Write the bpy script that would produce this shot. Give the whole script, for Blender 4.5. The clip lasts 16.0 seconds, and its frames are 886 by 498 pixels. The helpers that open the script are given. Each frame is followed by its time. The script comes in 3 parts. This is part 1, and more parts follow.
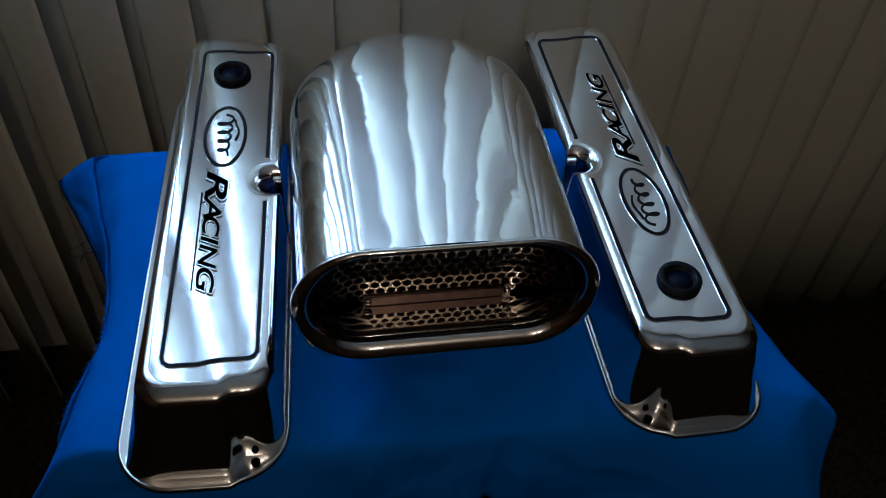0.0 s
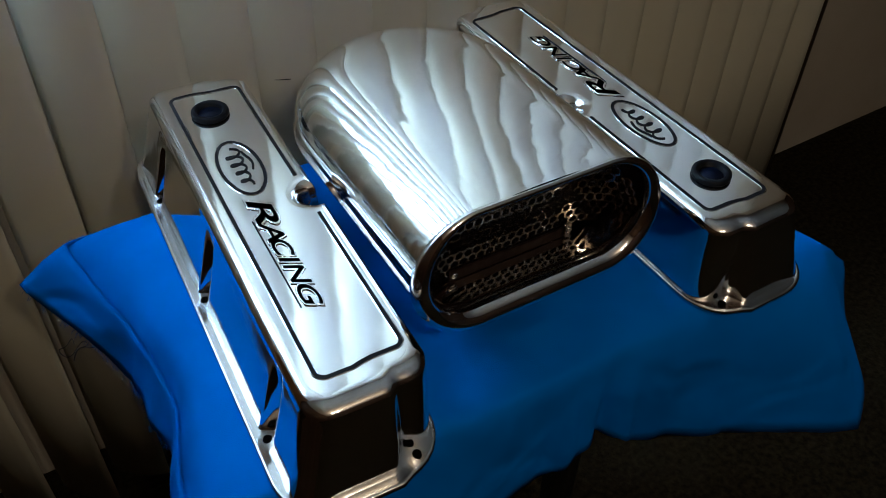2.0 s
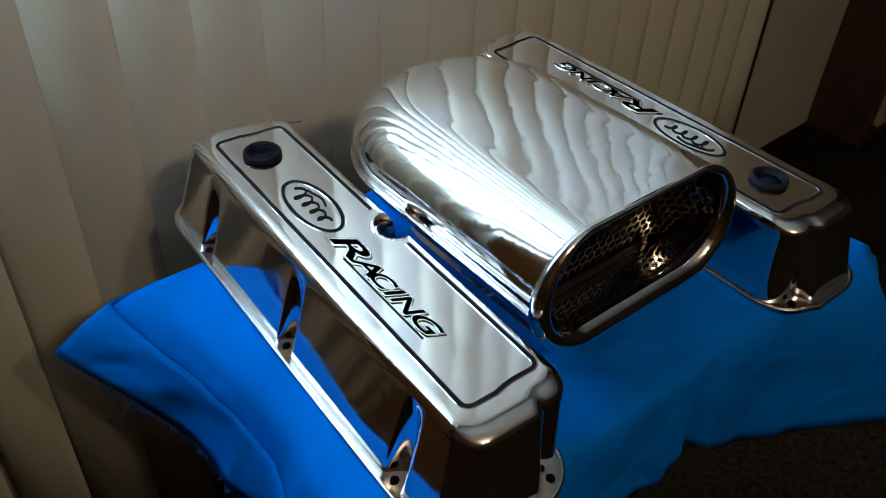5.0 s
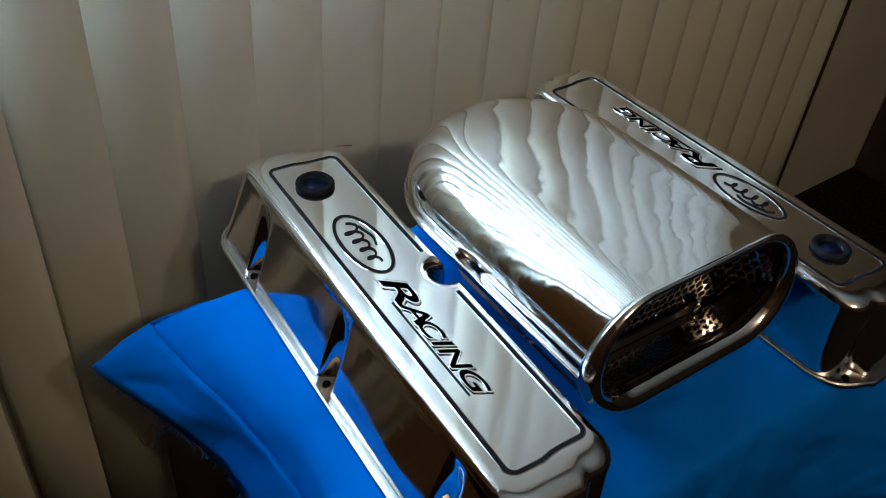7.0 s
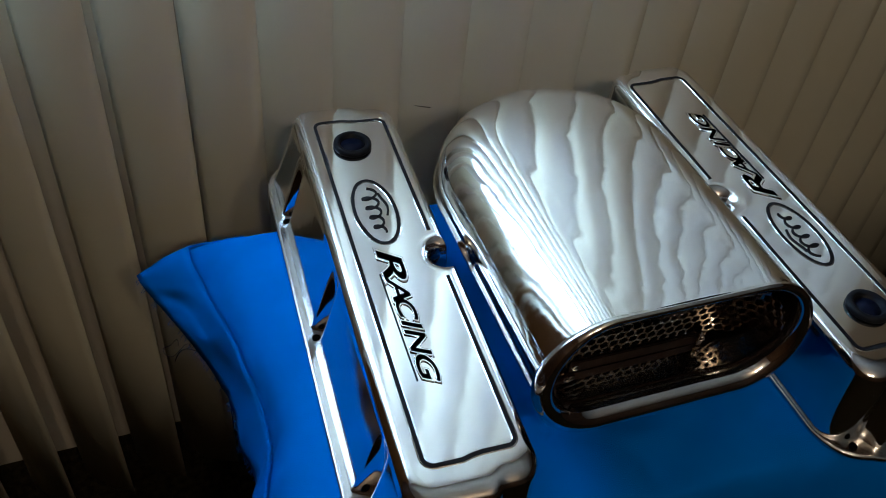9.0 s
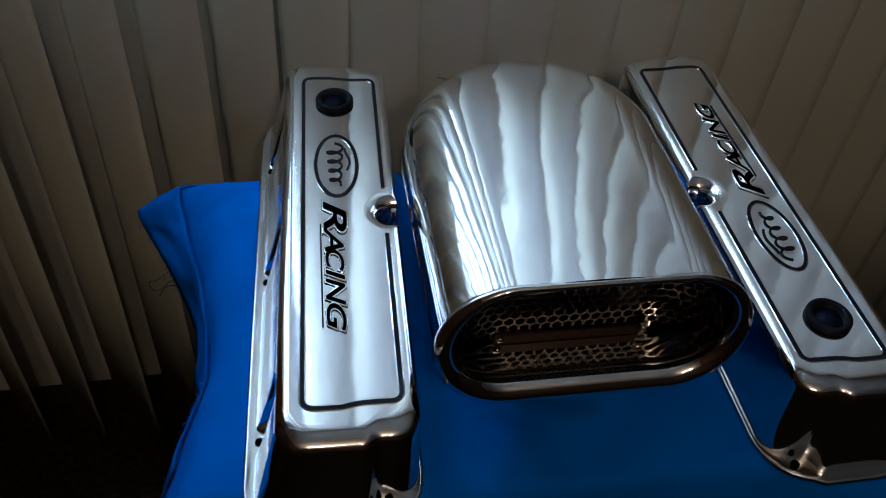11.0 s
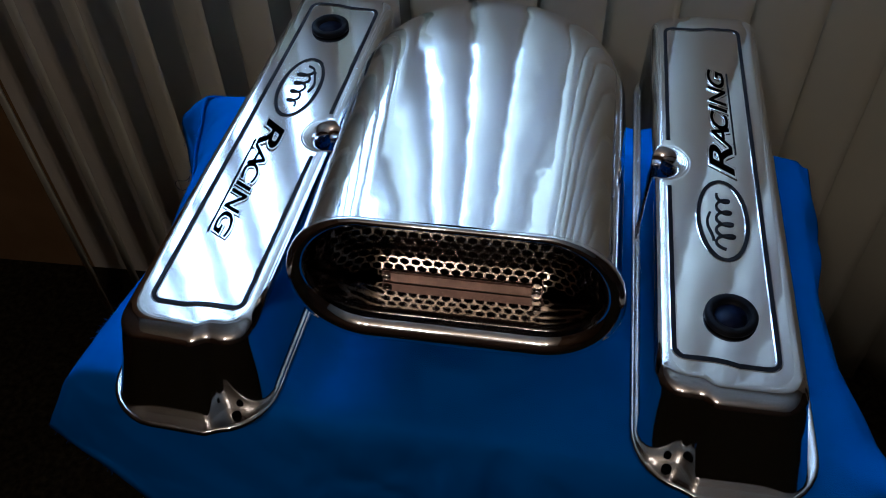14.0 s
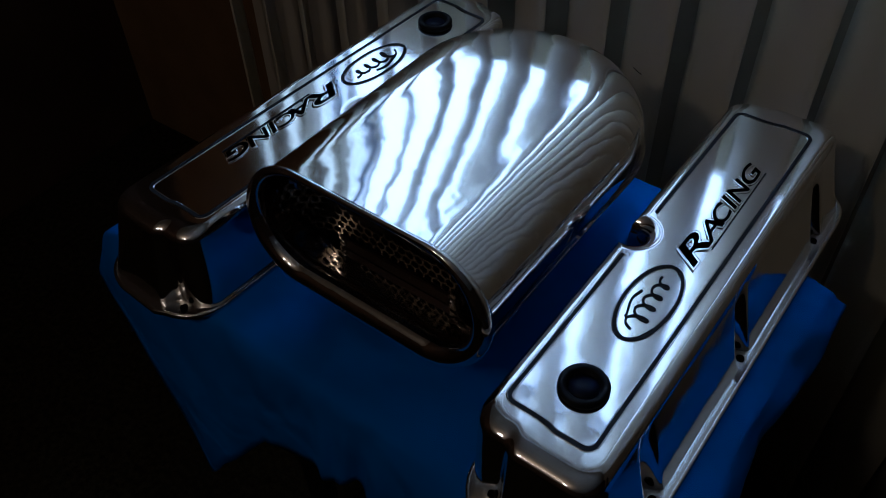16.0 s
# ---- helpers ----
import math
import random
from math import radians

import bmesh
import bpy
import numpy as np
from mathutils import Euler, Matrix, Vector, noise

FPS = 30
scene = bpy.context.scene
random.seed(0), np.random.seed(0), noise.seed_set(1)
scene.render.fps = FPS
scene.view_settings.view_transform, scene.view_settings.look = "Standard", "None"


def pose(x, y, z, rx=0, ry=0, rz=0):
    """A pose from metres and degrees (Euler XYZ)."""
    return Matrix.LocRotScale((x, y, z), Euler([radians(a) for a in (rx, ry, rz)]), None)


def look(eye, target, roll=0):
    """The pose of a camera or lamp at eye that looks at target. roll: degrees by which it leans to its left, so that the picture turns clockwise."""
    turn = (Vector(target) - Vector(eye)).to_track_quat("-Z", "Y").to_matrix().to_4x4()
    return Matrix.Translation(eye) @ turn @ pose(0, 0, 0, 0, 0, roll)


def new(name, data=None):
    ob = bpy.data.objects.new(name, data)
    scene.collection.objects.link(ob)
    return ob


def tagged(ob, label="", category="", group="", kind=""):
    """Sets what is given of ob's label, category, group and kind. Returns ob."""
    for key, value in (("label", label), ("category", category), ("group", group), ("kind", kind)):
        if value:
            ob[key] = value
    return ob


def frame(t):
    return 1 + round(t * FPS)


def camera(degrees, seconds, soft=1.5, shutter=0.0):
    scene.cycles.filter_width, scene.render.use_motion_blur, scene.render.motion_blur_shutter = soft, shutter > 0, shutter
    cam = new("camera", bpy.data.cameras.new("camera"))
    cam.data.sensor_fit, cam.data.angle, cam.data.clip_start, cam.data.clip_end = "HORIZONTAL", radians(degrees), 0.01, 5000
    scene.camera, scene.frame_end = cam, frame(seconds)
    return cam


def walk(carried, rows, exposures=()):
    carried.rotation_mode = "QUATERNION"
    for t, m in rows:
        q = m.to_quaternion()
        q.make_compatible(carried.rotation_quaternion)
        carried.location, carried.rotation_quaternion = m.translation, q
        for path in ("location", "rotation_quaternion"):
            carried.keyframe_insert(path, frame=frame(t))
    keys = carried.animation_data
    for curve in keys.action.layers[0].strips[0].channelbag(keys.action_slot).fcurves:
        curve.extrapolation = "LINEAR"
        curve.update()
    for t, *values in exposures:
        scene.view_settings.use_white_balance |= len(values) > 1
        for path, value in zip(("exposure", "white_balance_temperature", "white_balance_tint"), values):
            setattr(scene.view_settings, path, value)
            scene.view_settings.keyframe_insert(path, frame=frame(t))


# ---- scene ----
cam = camera(55.1, 16.0, soft=1.0)
PATH = [
    (0, (0.046, 0.058, 1.337), (0.053, 1.421, -0.127), 4.5),
    (0.5, (0.025, 0.055, 1.322), (0.078, 1.435, -0.124), 3.9),
    (1, (-0.057, 0.056, 1.314), (0.153, 1.433, -0.122), 1.0),
    (1.5, (-0.13, 0.041, 1.305), (0.269, 1.431, -0.077), 1.4),
    (2, (-0.201, 0.026, 1.291), (0.305, 1.403, -0.069), 1.7),
    (2.5, (-0.249, 0.021, 1.276), (0.366, 1.396, -0.039), 2.0),
    (3, (-0.286, 0.02, 1.271), (0.366, 1.386, -0.037), 1.7),
    (3.5, (-0.315, 0.033, 1.257), (0.374, 1.39, -0.041), 1.4),
    (4, (-0.335, 0.044, 1.256), (0.384, 1.396, -0.03), 1.7),
    (4.5, (-0.35, 0.065, 1.261), (0.398, 1.414, -0.011), 2.6),
    (7, (-0.364, 0.126, 1.282), (0.344, 1.51, 0.023), 5.9),
    (7.5, (-0.335, 0.126, 1.298), (0.287, 1.523, 0.009), 6.1),
    (8, (-0.306, 0.11, 1.312), (0.22, 1.516, -0.01), 7.2),
    (8.5, (-0.267, 0.106, 1.32), (0.149, 1.505, -0.047), 7.3),
    (11, (-0.073, 0.077, 1.307), (-0.043, 1.495, -0.103), 5.4),
    (11.5, (-0.024, 0.067, 1.289), (-0.086, 1.486, -0.119), 3.4),
    (12, (0.031, 0.048, 1.29), (-0.132, 1.471, -0.105), 1.9),
    (12.5, (0.101, 0.026, 1.304), (-0.203, 1.428, -0.089), -0.1),
    (13, (0.133, 0.035, 1.294), (-0.239, 1.423, -0.097), -0.4),
    (13.5, (0.154, 0.068, 1.288), (-0.304, 1.407, -0.125), -1.2),
    (14, (0.197, 0.123, 1.292), (-0.31, 1.365, -0.191), -2.2),
    (14.5, (0.237, 0.172, 1.303), (-0.348, 1.35, -0.204), -1.2),
    (15, (0.291, 0.202, 1.309), (-0.46, 1.318, -0.171), -1.4),
    (15.5, (0.376, 0.228, 1.318), (-0.557, 1.216, -0.15), -1.2),
    (16, (0.442, 0.241, 1.305), (-0.615, 1.139, -0.136), -1.8),
]
EXPOSURES = [(0, -1.22, 5350, 13), (1, -0.92, 5530, 13), (2, -0.38, 5760, 10), (3.5, -0.02, 5900, 10), (4.5, -0.08, 6020, 10), (7, -0.12, 6060, 10), (8.5, -0.25, 5950, 10), (11, -1.10, 5620, 15), (12.5, -0.82, 5320, 16), (14, -1.10, 5200, 17), (15, -1.92, 5200, 17), (16, -2.35, 5380, 18)]
walk(cam, [(t, look(eye, target, roll)) for t, eye, target, roll in PATH], EXPOSURES)

# ---- light ----
world = bpy.data.worlds.new("sky")
scene.world = world
world.use_nodes = True
wn = world.node_tree
sky = wn.nodes.new("ShaderNodeTexSky")
sky.sky_type, sky.sun_disc = "NISHITA", False
sky.sun_elevation, sky.sun_rotation = radians(35), radians(200)
wn.links.new(sky.outputs[0], wn.nodes["Background"].inputs[0])
wn.nodes["Background"].inputs[1].default_value = 0.12

TABLE = 0.72
PHI = 13.0                                   # turn of the room against the table
ROOM = pose(0, 1.03, 0, 0, 0, PHI)           # x along the blind, y outwards
WINDOWS = ((-0.85, 0.19, 1.12, 2.12, 82), (0.27, 0.95, 1.12, 2.12, 20))    # openings: x0, x1, z0, z1 and the daylight in watts (the second is split off to give dimmer daylight)


def area(name, m, sx, sy, watts, colour):
    d = bpy.data.lights.new(name, "AREA")
    d.shape, d.size, d.size_y, d.energy, d.color = "RECTANGLE", sx, sy, watts, colour
    ob = new(name, d)
    ob.matrix_world = m
    return ob


for x0, x1, z0, z1, watts in WINDOWS:
    area("window_daylight", ROOM @ pose((x0 + x1) / 2, 0.26, (z0 + z1) / 2, -90, 0, 0), x1 - x0, z1 - z0, watts, (0.53, 0.75, 1.0))


# ---- materials ----
def material(name, colour, rough=0.5, metal=0.0, second=None, scale=20.0, bump=0.0, bump_scale=None, detail=4.0, rough_var=0.0, coords="Object"):
    m = bpy.data.materials.new(name)
    m.use_nodes = True
    n, l = m.node_tree.nodes, m.node_tree.links
    p = n["Principled BSDF"]
    p.inputs["Roughness"].default_value, p.inputs["Metallic"].default_value = rough, metal
    p.inputs["Base Color"].default_value = (*colour, 1)
    tc = n.new("ShaderNodeTexCoord")
    if second or rough_var:
        a = n.new("ShaderNodeTexNoise")
        a.inputs["Scale"].default_value, a.inputs["Detail"].default_value = scale, detail
        l.new(tc.outputs[coords], a.inputs["Vector"])
        r = n.new("ShaderNodeValToRGB")
        r.color_ramp.elements[0].position, r.color_ramp.elements[1].position = 0.35, 0.68
        l.new(a.outputs["Fac"], r.inputs[0])
        if second:
            r.color_ramp.elements[0].color, r.color_ramp.elements[1].color = (*colour, 1), (*second, 1)
            l.new(r.outputs[0], p.inputs["Base Color"])
        if rough_var:
            q = n.new("ShaderNodeMapRange")
            q.inputs["To Min"].default_value, q.inputs["To Max"].default_value = rough, rough + rough_var
            l.new(a.outputs["Fac"], q.inputs["Value"])
            l.new(q.outputs[0], p.inputs["Roughness"])
    if bump:
        b = n.new("ShaderNodeTexNoise")
        b.inputs["Scale"].default_value, b.inputs["Detail"].default_value = bump_scale or scale, 3.0
        l.new(tc.outputs[coords], b.inputs["Vector"])
        k = n.new("ShaderNodeBump")
        k.inputs["Strength"].default_value, k.inputs["Distance"].default_value = 1.0, bump
        l.new(b.outputs["Fac"], k.inputs["Height"])
        l.new(k.outputs[0], p.inputs["Normal"])
    return m


POLISHED = material("polished_aluminium", (0.72, 0.72, 0.73), 0.05, 1.0, None, 30, 0.00035, 16, rough_var=0.06)
CHROME = material("polished_scoop", (0.76, 0.77, 0.79), 0.03, 1.0, None, 11, 0.0004, 21, rough_var=0.09)
FLANGE = material("brushed_aluminium", (0.64, 0.64, 0.64), 0.12, 1.0, None, 40, 0.0004, 30, rough_var=0.10)
STEEL = material("perforated_steel", (0.58, 0.54, 0.50), 0.13, 1.0, (0.36, 0.33, 0.30), 120)
THROAT = material("polished_throat", (0.58, 0.53, 0.49), 0.04, 1.0, None, 60, 0.00022, 60, rough_var=0.08)
BORE = material("bore_shade", (0.003, 0.005, 0.014), 0.45)
BRONZE = material("dark_strip_steel", (0.085, 0.055, 0.045), 0.30, 1.0, (0.055, 0.036, 0.03), 90)
BLACK_PAINT = material("black_enamel", (0.004, 0.004, 0.006), 0.6)
BLACK_PAINT.node_tree.nodes["Principled BSDF"].inputs["Specular IOR Level"].default_value = 0.2
RUBBER = material("black_rubber", (0.004, 0.0045, 0.006), 0.45, 0, (0.007, 0.008, 0.010), 60)
HOLE = material("hole_dark", (0.002, 0.002, 0.002), 0.8)
HOLE.node_tree.nodes["Principled BSDF"].inputs["Specular IOR Level"].default_value = 0.02
CLOTH = material("blue_cotton", (0.0015, 0.120, 0.50), 0.85, 0, (0.002, 0.143, 0.58), 9, 0.0004, 900)


def add_folds(m, scale, height, detail=2.0, twist=0.6):
    """A second, broad relief under the fine one: soft creases."""
    n, l = m.node_tree.nodes, m.node_tree.links
    tc, no, bu = n.new("ShaderNodeTexCoord"), n.new("ShaderNodeTexNoise"), n.new("ShaderNodeBump")
    no.inputs["Scale"].default_value, no.inputs["Detail"].default_value, no.inputs["Distortion"].default_value = scale, detail, twist
    bu.inputs["Distance"].default_value = height
    l.new(tc.outputs["Object"], no.inputs["Vector"])
    l.new(no.outputs["Fac"], bu.inputs["Height"])
    first = [k for k in n if k.bl_idname == "ShaderNodeBump" and k != bu][0]
    l.new(bu.outputs[0], first.inputs["Normal"])


add_folds(CLOTH, 7.0, 0.030)
add_folds(CHROME, 36.0, 0.00026, 0.0, 0.0)          # shallow hammer marks left under the polish
# Much darker than real carpet: the room's dimness is put into the colour.
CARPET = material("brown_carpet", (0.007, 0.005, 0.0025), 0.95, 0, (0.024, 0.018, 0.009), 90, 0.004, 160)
WALL = material("cream_wall", (0.46, 0.41, 0.33), 0.8, 0, (0.50, 0.45, 0.37), 6, 0.0006, 120)
# Near-black brown: the dark room's shade is put into these walls' colour.
DIM_WALL = material("shaded_wall_brown", (0.034, 0.018, 0.010), 0.5, 0, (0.050, 0.028, 0.016), 7)
TAN = material("tan_wall", (0.15, 0.085, 0.035), 0.7, 0, (0.19, 0.11, 0.05), 9, 0.0006, 60)
CEILING = material("dull_ceiling", (0.33, 0.28, 0.22), 0.9, 0, (0.37, 0.32, 0.25), 8, 0.001, 60)
WOOD = material("dark_wood", (0.035, 0.02, 0.012), 0.4, 0, (0.06, 0.035, 0.02), 14)
DARK_METAL = material("dark_table_metal", (0.02, 0.02, 0.02), 0.45, 0.6)
BEIGE = material("beige_laminate", (0.36, 0.27, 0.16), 0.5, 0, (0.42, 0.32, 0.2), 12)
THREAD = material("dark_thread", (0.002, 0.012, 0.04), 0.9)
for m in (CARPET, DIM_WALL, CEILING, WALL, TAN):
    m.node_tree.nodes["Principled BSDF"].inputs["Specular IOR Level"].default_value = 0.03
CLOTH.node_tree.nodes["Principled BSDF"].inputs["Specular IOR Level"].default_value = 0.08
for m in (RUBBER, BORE):
    m.node_tree.nodes["Principled BSDF"].inputs["Specular IOR Level"].default_value = 0.08
WHITE_PAINT = material("white_paint", (0.75, 0.74, 0.70), 0.4)


def vane_material():
    m = bpy.data.materials.new("vinyl_vane")
    m.use_nodes = True
    n, l = m.node_tree.nodes, m.node_tree.links
    p = n["Principled BSDF"]
    p.inputs["Base Color"].default_value, p.inputs["Roughness"].default_value = (0.75, 0.71, 0.56, 1), 0.45
    tr = n.new("ShaderNodeBsdfTranslucent")
    tr.inputs[0].default_value = (0.74, 0.74, 0.745, 1)
    mix = n.new("ShaderNodeMixShader")
    mix.inputs[0].default_value = 0.32
    l.new(p.outputs[0], mix.inputs[1])
    l.new(tr.outputs[0], mix.inputs[2])
    l.new(mix.outputs[0], n["Material Output"].inputs[0])
    tc, no, bu = n.new("ShaderNodeTexCoord"), n.new("ShaderNodeTexNoise"), n.new("ShaderNodeBump")
    no.inputs["Scale"].default_value = 14
    bu.inputs["Distance"].default_value = 0.002
    l.new(tc.outputs["Object"], no.inputs["Vector"])
    l.new(no.outputs["Fac"], bu.inputs["Height"])
    l.new(bu.outputs[0], p.inputs["Normal"])
    return m


VANE = vane_material()


def glass_material():
    m = bpy.data.materials.new("window_glass")
    m.use_nodes = True
    p = m.node_tree.nodes["Principled BSDF"]
    p.inputs["Transmission Weight"].default_value, p.inputs["Roughness"].default_value, p.inputs["IOR"].default_value = 1.0, 0.0, 1.45
    return m


GLASS = glass_material()


# ---- mesh helpers ----
def thing(name, m, label, category, group=""):
    e = new(name)
    e.empty_display_size = 0.05
    e.matrix_world = m
    return tagged(e, label, category, group)


def part(name, bm, mat, parent, label="", smooth=False):
    if smooth:
        for f in bm.faces:
            f.smooth = True
    bmesh.ops.recalc_face_normals(bm, faces=bm.faces[:])
    me = bpy.data.meshes.new(name)
    bm.to_mesh(me)
    bm.free()
    me.materials.append(mat)
    ob = new(name, me)
    if parent:
        ob.parent = parent
    if label:
        ob["label"] = label
    return ob


def box(x0, x1, y0, y1, z0, z1, bevel=0.0, bm=None):
    bm = bm or bmesh.new()
    vs = [bm.verts.new((x, y, z)) for z in (z0, z1) for y in (y0, y1) for x in (x0, x1)]
    fs = [bm.faces.new([vs[i] for i in q]) for q in ((0, 2, 3, 1), (4, 5, 7, 6), (0, 1, 5, 4), (2, 6, 7, 3), (0, 4, 6, 2), (1, 3, 7, 5))]
    if bevel:
        bmesh.ops.bevel(bm, geom=list({e for f in fs for e in f.edges}), offset=bevel, segments=2, affect="EDGES")
    return bm


def loft(rings, closed=True, cap_start=False, cap_end=False):
    """A skin over rings of equally many points."""
    bm = bmesh.new()
    rows = [[bm.verts.new(p) for p in ring] for ring in rings]
    n = len(rows[0])
    for a, b in zip(rows, rows[1:]):
        for i in range(n if closed else n - 1):
            j = (i + 1) % n
            f = bm.faces.new((a[i], a[j], b[j], b[i]))
            f.smooth = True
    if cap_start:
        bm.faces.new(rows[0][::-1])
    if cap_end:
        bm.faces.new(rows[-1])
    return bm


def turned(profile, n=32):
    """A turned shape from (radius, height) pairs."""
    rings = [[(r * math.cos(2 * math.pi * i / n), r * math.sin(2 * math.pi * i / n), z) for i in range(n)] for r, z in profile]
    return loft(rings, True, profile[0][0] > 1e-6, profile[-1][0] > 1e-6)


def tube(points, radius, n=8, closed=False):
    pts = [Vector(p) for p in points]
    rings = []
    for i, p in enumerate(pts):
        a = pts[i - 1] if (i or closed) else p
        b = pts[(i + 1) % len(pts)] if (i + 1 < len(pts) or closed) else p
        d = (b - a).normalized()
        s = d.cross(Vector((0, 0, 1)))
        s = s.normalized() if s.length > 1e-4 else Vector((1, 0, 0))
        t = s.cross(d)
        rings.append([p + radius * (s * math.cos(2 * math.pi * k / n) + t * math.sin(2 * math.pi * k / n)) for k in range(n)])
    if closed:
        rings.append(rings[0])
        bm = loft(rings)
        bmesh.ops.remove_doubles(bm, verts=bm.verts[:], dist=1e-6)
        return bm
    return loft(rings, True, True, True)


def strip(points, width, z0, z1, closed=False, top=0.8):
    """A flat raised line of the given width along points in the plane."""
    pts = [Vector((p[0], p[1], 0)) for p in points]
    rings = []
    for i, p in enumerate(pts):
        a = pts[i - 1] if (i or closed) else p
        b = pts[(i + 1) % len(pts)] if (i + 1 < len(pts) or closed) else p
        d = (b - a).normalized()
        s = Vector((-d.y, d.x, 0)) * width / 2
        rings.append([(p.x + s.x, p.y + s.y, z0), (p.x + s.x * top, p.y + s.y * top, z1), (p.x - s.x * top, p.y - s.y * top, z1), (p.x - s.x, p.y - s.y, z0)])
    if closed:
        rings.append(rings[0])
    bm = loft(rings, True, not closed, not closed)
    for f in bm.faces:
        f.smooth = False
    return bm


# ---- the room ----
def flat(name, corners, mat, label, thick=(0, 0, -0.1)):
    bm = bmesh.new()
    a = [bm.verts.new(c) for c in corners]
    b = [bm.verts.new(Vector(c) + Vector(thick)) for c in corners]
    bm.faces.new(a)
    bm.faces.new(b[::-1])
    for i in range(4):
        j = (i + 1) % 4
        bm.faces.new((a[i], b[i], b[j], a[j]))
    ob = part(name, bm, mat, None)
    ob.matrix_world = ROOM
    return tagged(ob, label, name.split("_")[0], "", "structure")


RX0, RX1, RY0, RY1, RH = -1.37, 2.6, -3.0, 0.10, 2.45
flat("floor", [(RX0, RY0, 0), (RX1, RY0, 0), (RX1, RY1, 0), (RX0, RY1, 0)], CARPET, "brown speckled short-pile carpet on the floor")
flat("ceiling", [(RX0, RY0, RH), (RX1, RY0, RH), (RX1, RY1, RH), (RX0, RY1, RH)], CEILING, "plain dull cream ceiling", (0, 0, 0.1))
flat("wall_south", [(RX0, RY0, 0), (RX1, RY0, 0), (RX1, RY0, RH), (RX0, RY0, RH)], DIM_WALL, "dark brown wall with the room's shade put into its colour", (0, -0.1, 0))
flat("wall_west", [(RX0, RY0, 0), (RX0, RY1, 0), (RX0, RY1, RH), (RX0, RY0, RH)], DIM_WALL, "dark brown wall with the room's shade put into its colour", (-0.1, 0, 0))
flat("wall_east", [(RX1, RY0, 0), (RX1, RY1, 0), (RX1, RY1, RH), (RX1, RY0, RH)], DIM_WALL, "dark brown wall with the room's shade put into its colour", (0.1, 0, 0))


def north_wall():
    bm = bmesh.new()
    z0, z1 = WINDOWS[0][2:4]
    x_tan = -0.90                                # a darker tan stretch runs on beside the blind
    side = part("wall_northwest", box(RX0, x_tan, RY1, RY1 + 0.12, 0, RH), TAN, None)
    side.matrix_world = ROOM
    tagged(side, "darker tan brown stretch of wall beside the blind", "wall", "", "structure")
    xs = [x_tan] + [x for w in WINDOWS for x in w[:2]] + [RX1]
    box(x_tan, RX1, RY1, RY1 + 0.12, 0, z0, bm=bm)
    box(x_tan, RX1, RY1, RY1 + 0.12, z1, RH, bm=bm)
    for k in range(0, len(xs), 2):
        box(xs[k], xs[k + 1], RY1, RY1 + 0.12, z0, z1, bm=bm)
    ob = part("wall_north", bm, WALL, None)
    ob.matrix_world = ROOM
    tagged(ob, "cream painted wall with two windows behind the blind", "wall", "", "structure")
    y0, y1 = RY1 + 0.03, RY1 + 0.09
    for n, (x0, x1) in enumerate([w[:2] for w in WINDOWS]):
        w = thing("window_%d" % (n + 1), ROOM, "window with white frame behind the vertical blind", "window")
        w["kind"] = "structure"
        xm = (x0 + x1) / 2
        for a in ((x0, x1, z0, z0 + 0.04), (x0, x1, z1 - 0.04, z1), (x0, x0 + 0.04, z0 + 0.04, z1 - 0.04), (x1 - 0.04, x1, z0 + 0.04, z1 - 0.04), (xm - 0.02, xm + 0.02, z0 + 0.04, z1 - 0.04)):
            part("window_frame", box(a[0], a[1], y0, y1, a[2], a[3], 0.004), WHITE_PAINT, w)
        for a, b in ((x0 + 0.04, xm - 0.02), (xm + 0.02, x1 - 0.04)):
            g = part("pane", box(a, b, y0 + 0.028, y0 + 0.032, z0 + 0.04, z1 - 0.04), GLASS, w)
            g.visible_shadow = False


north_wall()


# ---- vertical blind ----
def vane_mesh(width=0.099, z0=0.03, z1=2.28, bulge=0.010):
    front, back = [], []
    for i in range(9):
        s = i / 8 - 0.5
        front.append((s * width, -bulge * (1 - 4 * s * s)))
    rings = []
    for z in (z0, z0 + 0.4, z0 + 0.8, z0 + 1.2, z1):
        rings.append([(x, y, z) for x, y in front] + [(x, y + 0.0009, z) for x, y in front[::-1]])
    return loft(rings, True, True, True)


def vertical_blind():
    b = thing("vertical_blind", ROOM, "cream vinyl vertical blind, vanes nearly closed", "blind")
    part("headrail", box(-0.90, 1.08, -0.03, 0.03, 2.30, 2.35, 0.004), WHITE_PAINT, b)
    crack = [(-0.074 + d, -0.7265 * d - 0.0125 + 6.5 * d * d, 0.694 + 0.002 * math.sin(d * 90)) for d in (-0.031, -0.024, -0.016, -0.008, 0.0, 0.006)]
    part("cracked_edge", tube(crack, 0.0005, 6), HOLE, b, "short dark crack in a vane")
    # Added rod that draws the dark shadow line at the end of the blind.
    part("end_shadow_rod", tube([(1.045, -0.028, 2.30), (1.043, -0.028, 1.2), (1.052, -0.026, 0.06)], 0.0045, 10), WOOD, b, "thin dark rod standing in for the shadow line at the blind's end")
    first = None
    for i in range(16, 39):
        x = -0.074 + 0.083 * (i - 25)
        turn = -36 - 18 / (1 + math.exp((x + 0.55) * 7)) + 4 / (1 + math.exp((0.40 - x) * 12)) + random.uniform(-3, 3)
        if first is None:
            first = ob = part("vane", vane_mesh(), VANE, b)
        else:
            ob = new("vane", first.data)
            ob.parent = b
        ob.matrix_basis = pose(x, 0, random.uniform(-0.006, 0.006), 0, 0, turn)


vertical_blind()


